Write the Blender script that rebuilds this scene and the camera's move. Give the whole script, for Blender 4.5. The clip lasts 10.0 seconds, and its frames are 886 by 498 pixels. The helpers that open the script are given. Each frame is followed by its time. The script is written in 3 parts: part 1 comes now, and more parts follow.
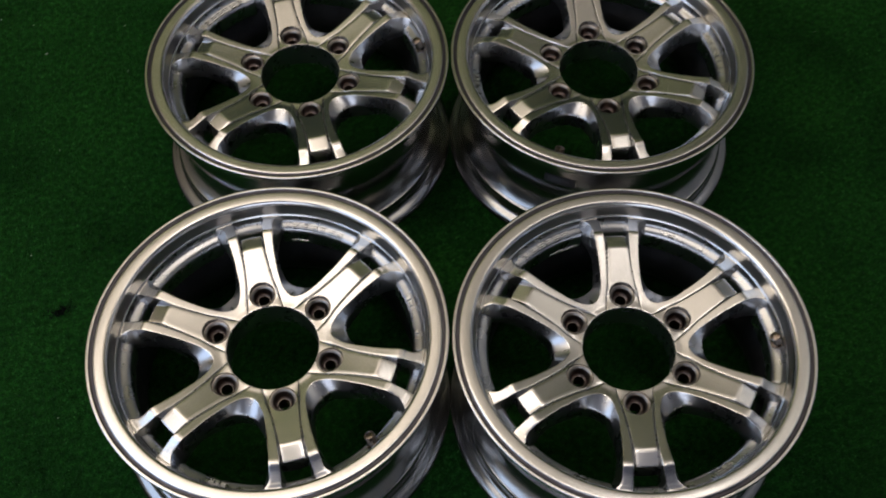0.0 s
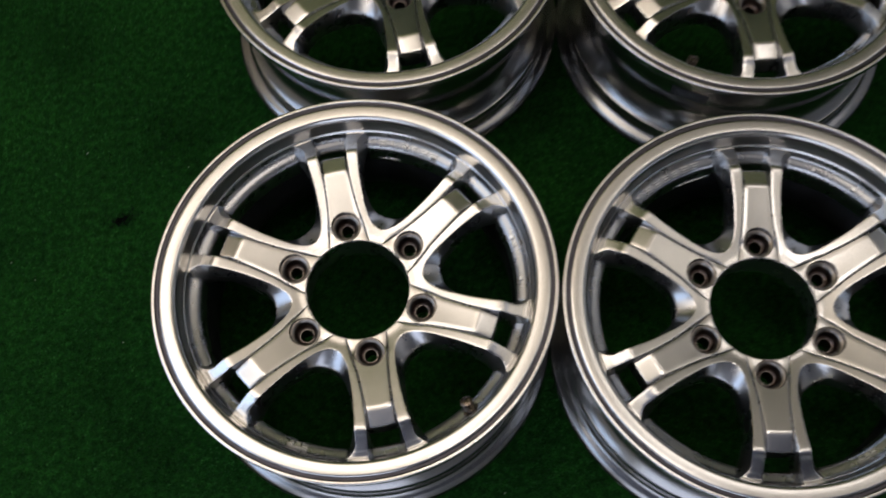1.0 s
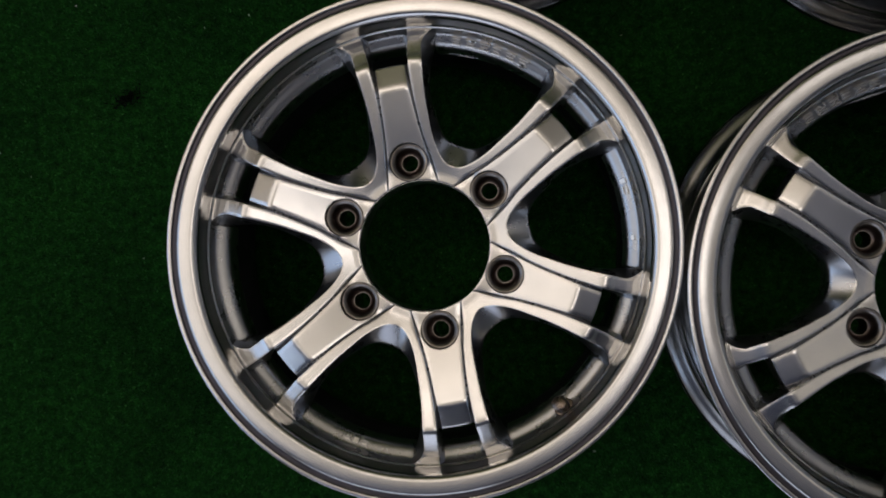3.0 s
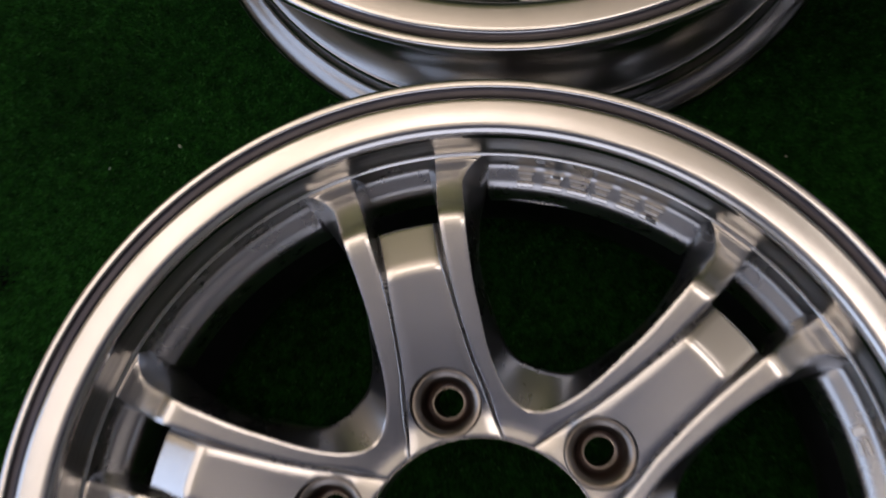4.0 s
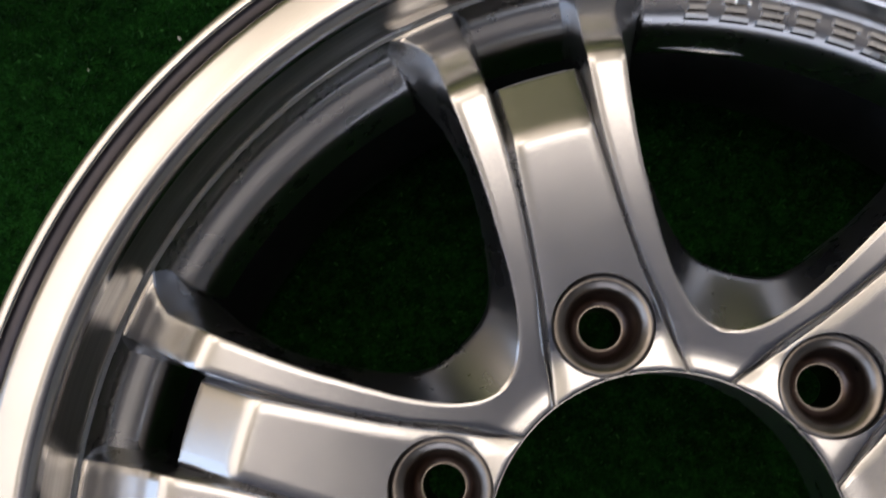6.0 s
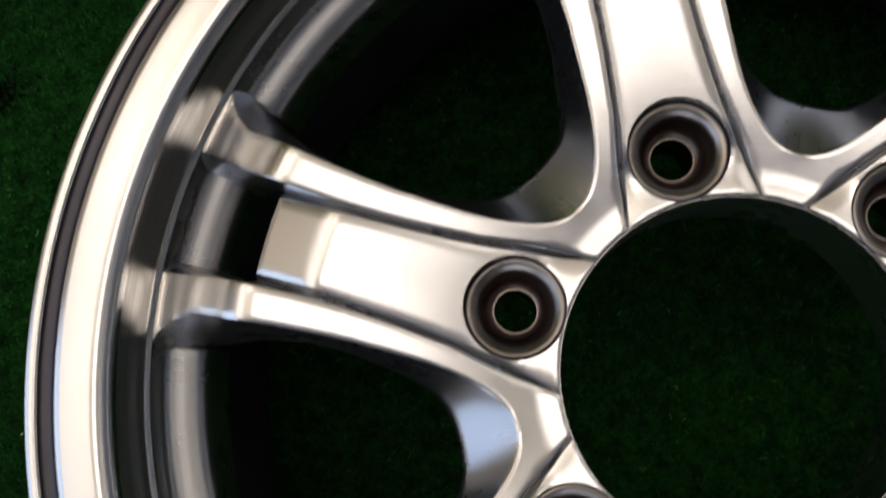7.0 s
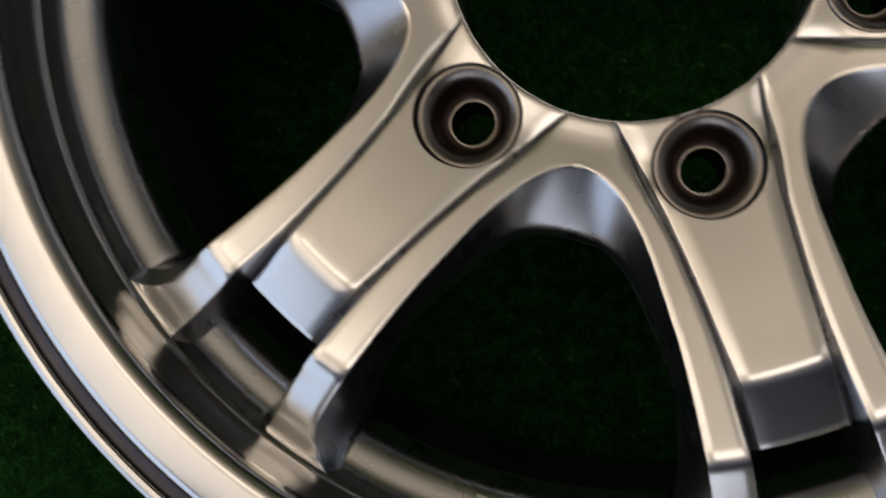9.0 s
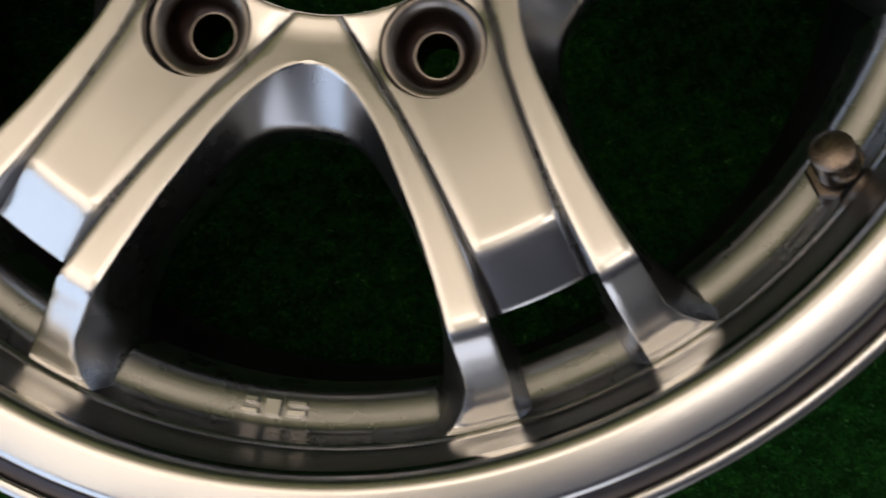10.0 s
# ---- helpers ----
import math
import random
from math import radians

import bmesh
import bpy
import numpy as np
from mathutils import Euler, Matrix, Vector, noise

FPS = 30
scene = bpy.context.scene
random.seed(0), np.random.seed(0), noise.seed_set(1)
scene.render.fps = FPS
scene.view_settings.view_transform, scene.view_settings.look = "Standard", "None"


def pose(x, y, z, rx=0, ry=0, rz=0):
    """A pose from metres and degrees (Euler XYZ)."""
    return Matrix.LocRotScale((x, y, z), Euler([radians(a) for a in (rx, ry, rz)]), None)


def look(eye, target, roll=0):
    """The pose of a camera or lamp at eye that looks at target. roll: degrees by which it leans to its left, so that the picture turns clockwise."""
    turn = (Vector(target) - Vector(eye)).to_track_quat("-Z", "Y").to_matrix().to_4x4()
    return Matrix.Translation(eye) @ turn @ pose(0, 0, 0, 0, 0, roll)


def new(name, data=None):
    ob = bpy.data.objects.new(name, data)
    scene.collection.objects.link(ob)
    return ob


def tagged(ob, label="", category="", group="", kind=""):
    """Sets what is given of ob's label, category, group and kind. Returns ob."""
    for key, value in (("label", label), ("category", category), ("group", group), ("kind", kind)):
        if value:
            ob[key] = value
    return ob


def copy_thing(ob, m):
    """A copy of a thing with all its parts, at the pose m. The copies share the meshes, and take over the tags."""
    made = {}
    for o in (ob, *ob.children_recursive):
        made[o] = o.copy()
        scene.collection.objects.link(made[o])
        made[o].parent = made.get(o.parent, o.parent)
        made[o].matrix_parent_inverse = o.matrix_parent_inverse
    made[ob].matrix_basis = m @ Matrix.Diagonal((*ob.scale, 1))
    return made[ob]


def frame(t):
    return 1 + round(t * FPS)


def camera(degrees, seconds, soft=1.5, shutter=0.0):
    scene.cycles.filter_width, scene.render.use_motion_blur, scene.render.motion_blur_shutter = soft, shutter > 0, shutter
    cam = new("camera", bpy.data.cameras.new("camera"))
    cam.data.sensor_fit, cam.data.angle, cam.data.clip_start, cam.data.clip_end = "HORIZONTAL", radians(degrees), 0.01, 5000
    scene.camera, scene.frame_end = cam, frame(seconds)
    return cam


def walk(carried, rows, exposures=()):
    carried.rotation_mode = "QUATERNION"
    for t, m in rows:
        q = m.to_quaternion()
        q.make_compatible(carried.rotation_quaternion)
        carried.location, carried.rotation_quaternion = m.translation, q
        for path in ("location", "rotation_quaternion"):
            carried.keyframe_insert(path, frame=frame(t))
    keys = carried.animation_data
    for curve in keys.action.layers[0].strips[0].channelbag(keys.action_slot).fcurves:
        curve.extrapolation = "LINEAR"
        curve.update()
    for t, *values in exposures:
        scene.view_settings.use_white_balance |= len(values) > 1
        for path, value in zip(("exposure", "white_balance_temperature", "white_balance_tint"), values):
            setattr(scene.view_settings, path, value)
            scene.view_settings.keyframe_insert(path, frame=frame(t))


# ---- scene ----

# ---------------------------------------------------------------- camera
cam = camera(46.95, 10.0, soft=1.75, shutter=0.4)
PATH = [
    (0, pose(0.1058, -0.5661, 1.2020, 32.42, 0.16, -9.83)),
    (0.5, pose(0.0795, -0.4936, 1.1770, 28.65, 0.26, -8.56)),
    (1, pose(0.0804, -0.3585, 1.1343, 21.42, 1.94, -6.72)),
    (1.5, pose(0.0948, -0.1737, 1.1017, 10.78, 4.17, -5.86)),
    (2, pose(0.0806, -0.0949, 1.0598, 6.29, 4.26, -5.53)),
    (2.2, pose(0.0782, -0.0730, 1.0470, 4.74, 4.26, -5.52)),
    (3.3, pose(0.0791, 0.0044, 0.8818, 0.17, 5.04, -5.67)),
    (3.5, pose(0.0729, 0.0256, 0.7902, 1.98, 6.07, -6.35)),
    (4, pose(0.0392, 0.0731, 0.5926, 7.44, 5.81, -7.51)),
    (4.5, pose(0.0198, 0.0794, 0.4929, 10.08, 4.20, -9.05)),
    (5, pose(-0.0102, 0.0953, 0.4599, 7.25, 1.71, -10.03)),
    (5.5, pose(-0.0252, 0.0781, 0.4570, 7.57, 2.62, -10.52)),
    (5.7, pose(-0.0295, 0.0679, 0.4569, 8.14, 3.29, -10.31)),
    (6.8, pose(-0.0625, 0.0191, 0.4566, 7.49, 3.94, -8.69)),
    (7, pose(-0.0678, 0.0067, 0.4544, 7.59, 3.89, -8.75)),
    (7.5, pose(-0.0765, -0.0239, 0.4514, 7.60, 4.07, -9.22)),
    (8, pose(-0.0615, -0.0305, 0.4454, 2.43, 6.98, -9.55)),
    (8.5, pose(-0.0571, -0.0703, 0.4403, 3.84, 7.43, -10.28)),
    (9, pose(-0.0353, -0.0969, 0.4364, 2.35, 7.92, -12.18)),
    (9.5, pose(-0.0108, -0.1208, 0.4345, 1.45, 6.60, -14.71)),
    (10, pose(0.0172, -0.1394, 0.4325, 0.87, 5.92, -18.69)),
]
EXPOSURES = [(0, 1.38, 6600, 14), (1, 1.28, 6550, 14), (2, 0.64, 6450, 14), (3.5, 0.44, 6500, 16), (4, 0.84, 6900, 21), (4.5, 1.03, 7050, 23), (5.0, 1.06, 7100, 23), (5.5, 1.05, 6800, 19), (7, 0.95, 6650, 15),
             (7.5, 0.66, 6500, 15), (8, 0.84, 6550, 15), (8.5, 0.74, 6800, 15), (9, 0.6, 6950, 15), (9.5, 0.72, 7000, 15), (10, 0.9, 7000, 15)]
walk(cam, PATH, EXPOSURES)

# ---------------------------------------------------------------- light
world = bpy.data.worlds.new("world")
scene.world = world
world.use_nodes = True
world.node_tree.nodes["Background"].inputs["Color"].default_value = (0.55, 0.7, 1.0, 1)
world.node_tree.nodes["Background"].inputs["Strength"].default_value = 0.3


def area_lamp(name, place, target, sx, sy, watts, colour):
    data = bpy.data.lights.new(name, "AREA")
    data.shape, data.size, data.size_y, data.energy, data.color = "RECTANGLE", sx, sy, watts, colour
    ob = new(name, data)
    ob.matrix_world = look(place, target)
    return ob


# four ceiling lamps, two fills added to brighten the ceiling, daylight of two windows
WARM = (1.0, 0.945, 0.875)
area_lamp("ceiling_lamp", (0.41, -0.06, 2.56), (0.41, -0.06, 0), 0.70, 0.48, 1.25, WARM)
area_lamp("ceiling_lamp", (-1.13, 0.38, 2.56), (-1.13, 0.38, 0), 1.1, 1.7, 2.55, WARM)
area_lamp("ceiling_lamp", (1.10, 0.45, 2.56), (1.10, 0.45, 0), 0.40, 0.42, 0.38, WARM)
area_lamp("ceiling_lamp", (-0.15, 0.52, 2.56), (-0.15, 0.52, 0), 0.50, 0.36, 0.40, WARM)
# unseen fill lamps added under the ceiling to brighten it from below
area_lamp("ceiling_fill", (-0.45, 0.72, 1.7), (-0.45, 0.72, 3), 1.0, 0.9, 10.4, WARM)
area_lamp("ceiling_fill", (2.0, 0.1, 1.8), (2.0, 0.1, 3), 0.7, 1.2, 4.2, (0.95, 0.97, 1.0))
area_lamp("window_daylight", (-1.74, -0.50, 1.65), (0.0, -0.50, 1.65), 1.9, 1.75, 5.2, (0.58, 0.76, 1.0))
area_lamp("window_daylight", (-0.70, -1.94, 1.25), (-0.70, 0.0, 1.25), 1.8, 1.7, 3.9, (0.87, 0.92, 1.0))


# ---------------------------------------------------------------- materials
def material(name, base, metallic=0.0, rough=0.5, spec=0.5):
    m = bpy.data.materials.new(name)
    m.use_nodes = True
    b = m.node_tree.nodes["Principled BSDF"]
    b.inputs["Base Color"].default_value = (*base, 1)
    b.inputs["Metallic"].default_value = metallic
    b.inputs["Roughness"].default_value = rough
    b.inputs["Specular IOR Level"].default_value = spec
    return m, m.node_tree, b


def noise_node(nt, scale, detail=4.0, rough=0.55, stretch=None):
    tc = nt.nodes.new("ShaderNodeTexCoord")
    n = nt.nodes.new("ShaderNodeTexNoise")
    n.inputs["Scale"].default_value = scale
    n.inputs["Detail"].default_value = detail
    n.inputs["Roughness"].default_value = rough
    if stretch:
        mp = nt.nodes.new("ShaderNodeMapping")
        mp.inputs["Scale"].default_value = stretch
        nt.links.new(tc.outputs["Object"], mp.inputs["Vector"])
        nt.links.new(mp.outputs["Vector"], n.inputs["Vector"])
    else:
        nt.links.new(tc.outputs["Object"], n.inputs["Vector"])
    return n.outputs["Fac"]


def ramp(nt, fac, stops):
    r = nt.nodes.new("ShaderNodeValToRGB")
    while len(r.color_ramp.elements) < len(stops):
        r.color_ramp.elements.new(0.5)
    for e, (pos, c) in zip(r.color_ramp.elements, stops):
        e.position, e.color = pos, (*c, 1) if len(c) == 3 else c
    nt.links.new(fac, r.inputs["Fac"])
    return r.outputs["Color"]


def span(nt, fac, lo, hi, a, b):
    r = nt.nodes.new("ShaderNodeMapRange")
    r.inputs["From Min"].default_value, r.inputs["From Max"].default_value = lo, hi
    r.inputs["To Min"].default_value, r.inputs["To Max"].default_value = a, b
    nt.links.new(fac, r.inputs["Value"])
    return r.outputs["Result"]


def bump(nt, bsdf, height, strength, distance):
    n = nt.nodes.new("ShaderNodeBump")
    n.inputs["Strength"].default_value, n.inputs["Distance"].default_value = strength, distance
    nt.links.new(height, n.inputs["Height"])
    nt.links.new(n.outputs["Normal"], bsdf.inputs["Normal"])


def metal(name, base, rough, wear, grain=900, strength=0.04, uneven=0.12):
    m, nt, b = material(name, base, 1.0, rough)
    dark = tuple(c * wear for c in base)
    nt.links.new(ramp(nt, noise_node(nt, 38, 6), [(0.3, dark), (0.62, base)]), b.inputs["Base Color"])
    nt.links.new(span(nt, noise_node(nt, 55, 5), 0.3, 0.75, rough * (1 - uneven), rough * (1 + uneven)), b.inputs["Roughness"])
    if strength:
        bump(nt, b, noise_node(nt, grain, 3), strength, 0.0006)
    return m


MACHINED = metal("machined_aluminium", (0.75, 0.732, 0.71), 0.19, 0.94, 1100, 0.028)
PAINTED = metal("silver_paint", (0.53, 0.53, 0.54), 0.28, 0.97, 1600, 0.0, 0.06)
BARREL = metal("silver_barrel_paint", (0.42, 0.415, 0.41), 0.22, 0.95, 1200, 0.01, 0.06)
PAD = metal("grey_silver_paint", (0.56, 0.555, 0.55), 0.28, 0.96, 1200, 0.0, 0.06)
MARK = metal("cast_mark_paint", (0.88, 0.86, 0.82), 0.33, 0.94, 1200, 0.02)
STEEL = metal("worn_steel", (0.38, 0.34, 0.305), 0.33, 0.5, 700, 0.1, 0.25)
SEAT = metal("brown_steel", (0.20, 0.15, 0.13), 0.36, 0.5, 600, 0.1, 0.25)


def turned_material():
    """A wall cut on the lathe: fine rings that run round it."""
    m, nt, b = material("turned_aluminium", (0.50, 0.485, 0.47), 1.0, 0.31)
    ring = noise_node(nt, 1.0, 5, 0.6, (14, 14, 900))
    nt.links.new(ramp(nt, ring, [(0.3, (0.50, 0.49, 0.475)), (0.65, (0.65, 0.635, 0.61))]), b.inputs["Base Color"])
    bump(nt, b, ring, 0.12, 0.0008)
    return m


TURNED = turned_material()
# a much darker grey for the inner wall of the barrel
BARREL_INSIDE = metal("dark_barrel_inside", (0.10, 0.10, 0.105), 0.5, 0.7, 500, 0.1)
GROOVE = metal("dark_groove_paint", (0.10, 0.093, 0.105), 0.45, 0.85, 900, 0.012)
BRASS = metal("dull_brass", (0.25, 0.20, 0.165), 0.28, 0.7, 600, 0.08)
RUBBER = material("black_rubber", (0.012, 0.012, 0.012), 0.0, 0.55)[0]
STICKER = material("dark_sticker", (0.03, 0.03, 0.035), 0.0, 0.35)[0]
PRINT = material("sticker_print", (0.25, 0.25, 0.26), 0.0, 0.5)[0]
SOIL = material("soiled_fibre", (0.006, 0.009, 0.006), 0.0, 0.9, 0.05)[0]
LINT = material("pale_lint", (0.6, 0.6, 0.52), 0.0, 0.8)[0]


def scuff_material():
    """Silver paint at the bottom edge, blackened in ragged patches by tyre rubber."""
    m, nt, b = material("rubber_scuffed_paint", (0.3, 0.3, 0.3), 0.6, 0.5)
    mark = noise_node(nt, 70, 7, 0.65)
    nt.links.new(ramp(nt, mark, [(0.44, (0.012, 0.012, 0.013)), (0.60, (0.05, 0.05, 0.052)), (0.66, (0.34, 0.33, 0.32))]), b.inputs["Base Color"])
    bump(nt, b, mark, 0.4, 0.001)
    return m


SCUFF = scuff_material()


def mottle(nt):
    """Uneven wear of the carpet: broad stains and small clumps."""
    wide = ramp(nt, noise_node(nt, 5.0, 6, 0.6), [(0.30, (0.45, 0.45, 0.45)), (0.46, (0.92, 0.92, 0.92)), (0.72, (1.3, 1.28, 1.2))])
    clump = ramp(nt, noise_node(nt, 120, 4, 0.65), [(0.30, (0.45, 0.45, 0.45)), (0.5, (1.0, 1.0, 1.0)), (0.70, (1.7, 1.7, 1.6))])
    mix = nt.nodes.new("ShaderNodeMix")
    mix.data_type, mix.blend_type = "RGBA", "MULTIPLY"
    mix.inputs["Factor"].default_value = 1.0
    nt.links.new(wide, mix.inputs["A"])
    nt.links.new(clump, mix.inputs["B"])
    return mix.outputs["Result"]


def carpet_material():
    m, nt, b = material("green_carpet", (0.012, 0.075, 0.018), 0.0, 0.9, 0.05)
    fine = noise_node(nt, 420, 5, 0.7)
    a = ramp(nt, fine, [(0.32, (0.0045, 0.0279, 0.0045)), (0.5, (0.0088, 0.0540, 0.0083)), (0.72, (0.0162, 0.0936, 0.0149))])
    stain = mottle(nt)
    mix = nt.nodes.new("ShaderNodeMix")
    mix.data_type, mix.blend_type = "RGBA", "MULTIPLY"
    mix.inputs["Factor"].default_value = 1.0
    nt.links.new(a, mix.inputs["A"])
    nt.links.new(stain, mix.inputs["B"])
    nt.links.new(mix.outputs["Result"], b.inputs["Base Color"])
    bump(nt, b, noise_node(nt, 520, 4, 0.7), 0.9, 0.004)
    return m


def fibre_material():
    m, nt, b = material("green_fibre", (0.012, 0.075, 0.018), 0.0, 0.7, 0.1)
    g = nt.nodes.new("ShaderNodeNewGeometry")
    c = ramp(nt, g.outputs["Random Per Island"], [(0.0, (0.0045, 0.0297, 0.0045)), (0.55, (0.0088, 0.0558, 0.0083)), (0.95, (0.0162, 0.0936, 0.0149)), (1.0, (0.0495, 0.1710, 0.0405))])
    wide = mottle(nt)
    mix = nt.nodes.new("ShaderNodeMix")
    mix.data_type, mix.blend_type = "RGBA", "MULTIPLY"
    mix.inputs["Factor"].default_value = 1.0
    nt.links.new(c, mix.inputs["A"])
    nt.links.new(wide, mix.inputs["B"])
    nt.links.new(mix.outputs["Result"], b.inputs["Base Color"])
    return m


def wall_material(name, a, c):
    m, nt, b = material(name, a, 0.0, 0.8, 0.3)
    nt.links.new(ramp(nt, noise_node(nt, 3, 5), [(0.3, a), (0.7, c)]), b.inputs["Base Color"])
    bump(nt, b, noise_node(nt, 60, 4), 0.15, 0.003)
    return m


CARPET = carpet_material()
FIBRE = fibre_material()
CREAM = wall_material("cream_plaster", (0.62, 0.56, 0.47), (0.70, 0.64, 0.54))
OLIVE = wall_material("olive_green_wall", (0.22, 0.24, 0.125), (0.26, 0.28, 0.145))
SAGE = wall_material("pale_olive_wall", (0.37, 0.375, 0.25), (0.43, 0.435, 0.29))
MOSS = wall_material("dark_moss_wall", (0.042, 0.058, 0.033), (0.055, 0.075, 0.042))
# two dark greys for the ceiling panels that dim the wheels' reflections
DIM_PANEL = wall_material("reflection_dim", (0.30, 0.30, 0.34), (0.36, 0.36, 0.40))
SHADE = wall_material("reflection_dark", (0.11, 0.115, 0.15), (0.14, 0.145, 0.185))
GREY = wall_material("grey_plaster", (0.46, 0.47, 0.49), (0.52, 0.53, 0.55))


# ---------------------------------------------------------------- mesh helpers
def finish(bm, name, materials, sharp=32):
    me = bpy.data.meshes.new(name)
    bmesh.ops.recalc_face_normals(bm, faces=bm.faces)
    bm.to_mesh(me)
    bm.free()
    for mat in materials:
        me.materials.append(mat)
    me.polygons.foreach_set("use_smooth", [True] * len(me.polygons))
    me.set_sharp_from_angle(angle=radians(sharp))
    return me


def part(name, me, parent, label="", m=None):
    ob = new(name, me)
    ob.parent = parent
    if m is not None:
        ob.matrix_basis = m
    return tagged(ob, label) if label else ob


def box_bm(x0, y0, z0, x1, y1, z1, bevel=0.0):
    bm = bmesh.new()
    bmesh.ops.create_cube(bm, size=1, matrix=Matrix.Translation(((x0 + x1) / 2, (y0 + y1) / 2, (z0 + z1) / 2)) @ Matrix.Diagonal((x1 - x0, y1 - y0, z1 - z0, 1)))
    if bevel:
        bmesh.ops.bevel(bm, geom=list(bm.edges), offset=bevel, segments=2, affect="EDGES", profile=0.5)
    return bm


MM = 0.001
FACE = 142.0      # height of the lug faces over the floor, in mm


def lathe_bm(profile, steps, closed=True, slots=None, lift=FACE):
    """Turns a list of (radius, height) in mm round the z axis."""
    bm = bmesh.new()
    rings = []
    for i in range(steps):
        a = 2 * math.pi * i / steps
        rings.append([bm.verts.new((r * MM * math.cos(a), r * MM * math.sin(a), (z + lift) * MM)) for r, z in profile])
    n = len(profile)
    for i in range(steps):
        p, q = rings[i], rings[(i + 1) % steps]
        for j in range(n if closed else n - 1):
            k = (j + 1) % n
            f = bm.faces.new((p[j], q[j], q[k], p[k]))
            if slots:
                f.material_index = slots(j)
    return bm


# ---------------------------------------------------------------- the room
def room():
    x0, x1, y0, y1, h = -1.8, 2.6, -2.0, 2.3, 2.6
    tagged(new("floor", finish(box_bm(x0 - 0.2, y0 - 0.2, -0.05, x1 + 0.2, y1 + 0.2, 0.0), "floor", [CARPET])), "dark green needle carpet laid over the whole floor", "floor", kind="structure")
    tagged(new("ceiling", finish(box_bm(x0 - 0.1, y0 - 0.1, h, x1 + 0.1, y1 + 0.1, h + 0.1), "ceiling", [CREAM])), "plain cream ceiling", "ceiling", kind="structure")
    tagged(new("ceiling", finish(box_bm(x0, 1.75, h - 0.01, x1, y1, h), "ceiling", [SAGE])), "pale olive panel of the ceiling", "ceiling", kind="structure")
    # unseen dark panels, added to dim what the wheels reflect from the ceiling
    for px0, py0, px1, py1, paint in ((x0, -0.95, -0.15, -0.5, DIM_PANEL), (0.14, -0.95, x1, -0.3, DIM_PANEL), (0.0, -0.82, 0.14, -0.3, DIM_PANEL), (-0.15, -0.82, 0.0, -0.5, DIM_PANEL), (x0, y0, x1, -0.95, SHADE), (-0.15, -0.95, 0.14, -0.82, SHADE)):
        tagged(new("ceiling", finish(box_bm(px0, py0, h - 0.01, px1, py1, h), "ceiling", [paint])), "dark grey ceiling panel added to dim the wheels' reflections", "ceiling", kind="structure")
    tagged(new("wall_north", finish(box_bm(x0, y1, 0, x1, y1 + 0.12, h), "wall_north", [CREAM])), "plain cream wall behind the wheels", "wall", kind="structure")
    for pz0, pz1, paint, tone in ((0.0, 1.497, MOSS, "dark moss green"), (1.5, 2.5, OLIVE, "olive green")):
        tagged(new("wall_panel", finish(box_bm(x0, y1 - 0.03, pz0, x1, y1 - 0.001, pz1), "wall_panel", [paint])), tone + " panel on the cream wall", "wall panel", kind="structure")
    tagged(new("wall_east", finish(box_bm(x1, y0, 0, x1 + 0.12, y1, h), "wall_east", [GREY])), "plain grey wall", "wall", kind="structure")
    bm = bmesh.new()
    for b in ((x0, 0, -1.62, h), (0.22, 0, x1, h), (-1.62, 0, 0.22, 0.38), (-1.62, 2.12, 0.22, h)):
        bmesh.ops.create_cube(bm, size=1, matrix=Matrix.Translation(((b[0] + b[2]) / 2, y0 - 0.06, (b[1] + b[3]) / 2)) @ Matrix.Diagonal((b[2] - b[0], 0.12, b[3] - b[1], 1)))
    tagged(new("wall_south", finish(bm, "wall_south", [GREY])), "plain grey wall with a window opening", "wall", kind="structure")
    bm = bmesh.new()
    for b in ((y0, 0, -1.47, h), (0.47, 0, y1, h), (-1.47, 0, 0.47, 0.76), (-1.47, 2.54, 0.47, h)):
        bmesh.ops.create_cube(bm, size=1, matrix=Matrix.Translation((x0 - 0.06, (b[0] + b[2]) / 2, (b[1] + b[3]) / 2)) @ Matrix.Diagonal((0.12, b[2] - b[0], b[3] - b[1], 1)))
    tagged(new("wall_west", finish(bm, "wall_west", [CREAM])), "plain cream wall with a window opening", "wall", kind="structure")


room()

# ---------------------------------------------------------------- the wheel
# half angles, in degrees from the middle of a spoke, against the radius in mm
WEB_W = [0, 0.8, 1.6, 2.4, 3.3, 4.3, 5.5, 6.9, 8.5, 10.3, 12.3, 14.6, 17.9, 21, 25, 30]      # half width of the window near its apex


def web_top(w):
    return math.hypot(68.6 + 0.041 * w * w / (1 + 0.0066 * w), w), 30 - math.degrees(math.atan2(w, 68.6 + 0.041 * w * w / (1 + 0.0066 * w)))


def web_low(w):
    v = float(np.interp(w, [0, 1, 4.24, 6.3, 9.3, 11.7, 14, 17.9, 23.2, 30], [0, 1.4, 5.2, 7.2, 10.1, 12.9, 15.5, 19.2, 23.2, 28.5]))
    u = 87.8 + v * v * float(np.interp(v, [0, 10, 13, 16, 19, 23, 28.5], [0.0100, 0.0114, 0.0136, 0.0160, 0.0182, 0.0207, 0.0226]))
    return math.hypot(u, v), 30 - math.degrees(math.atan2(v, u))


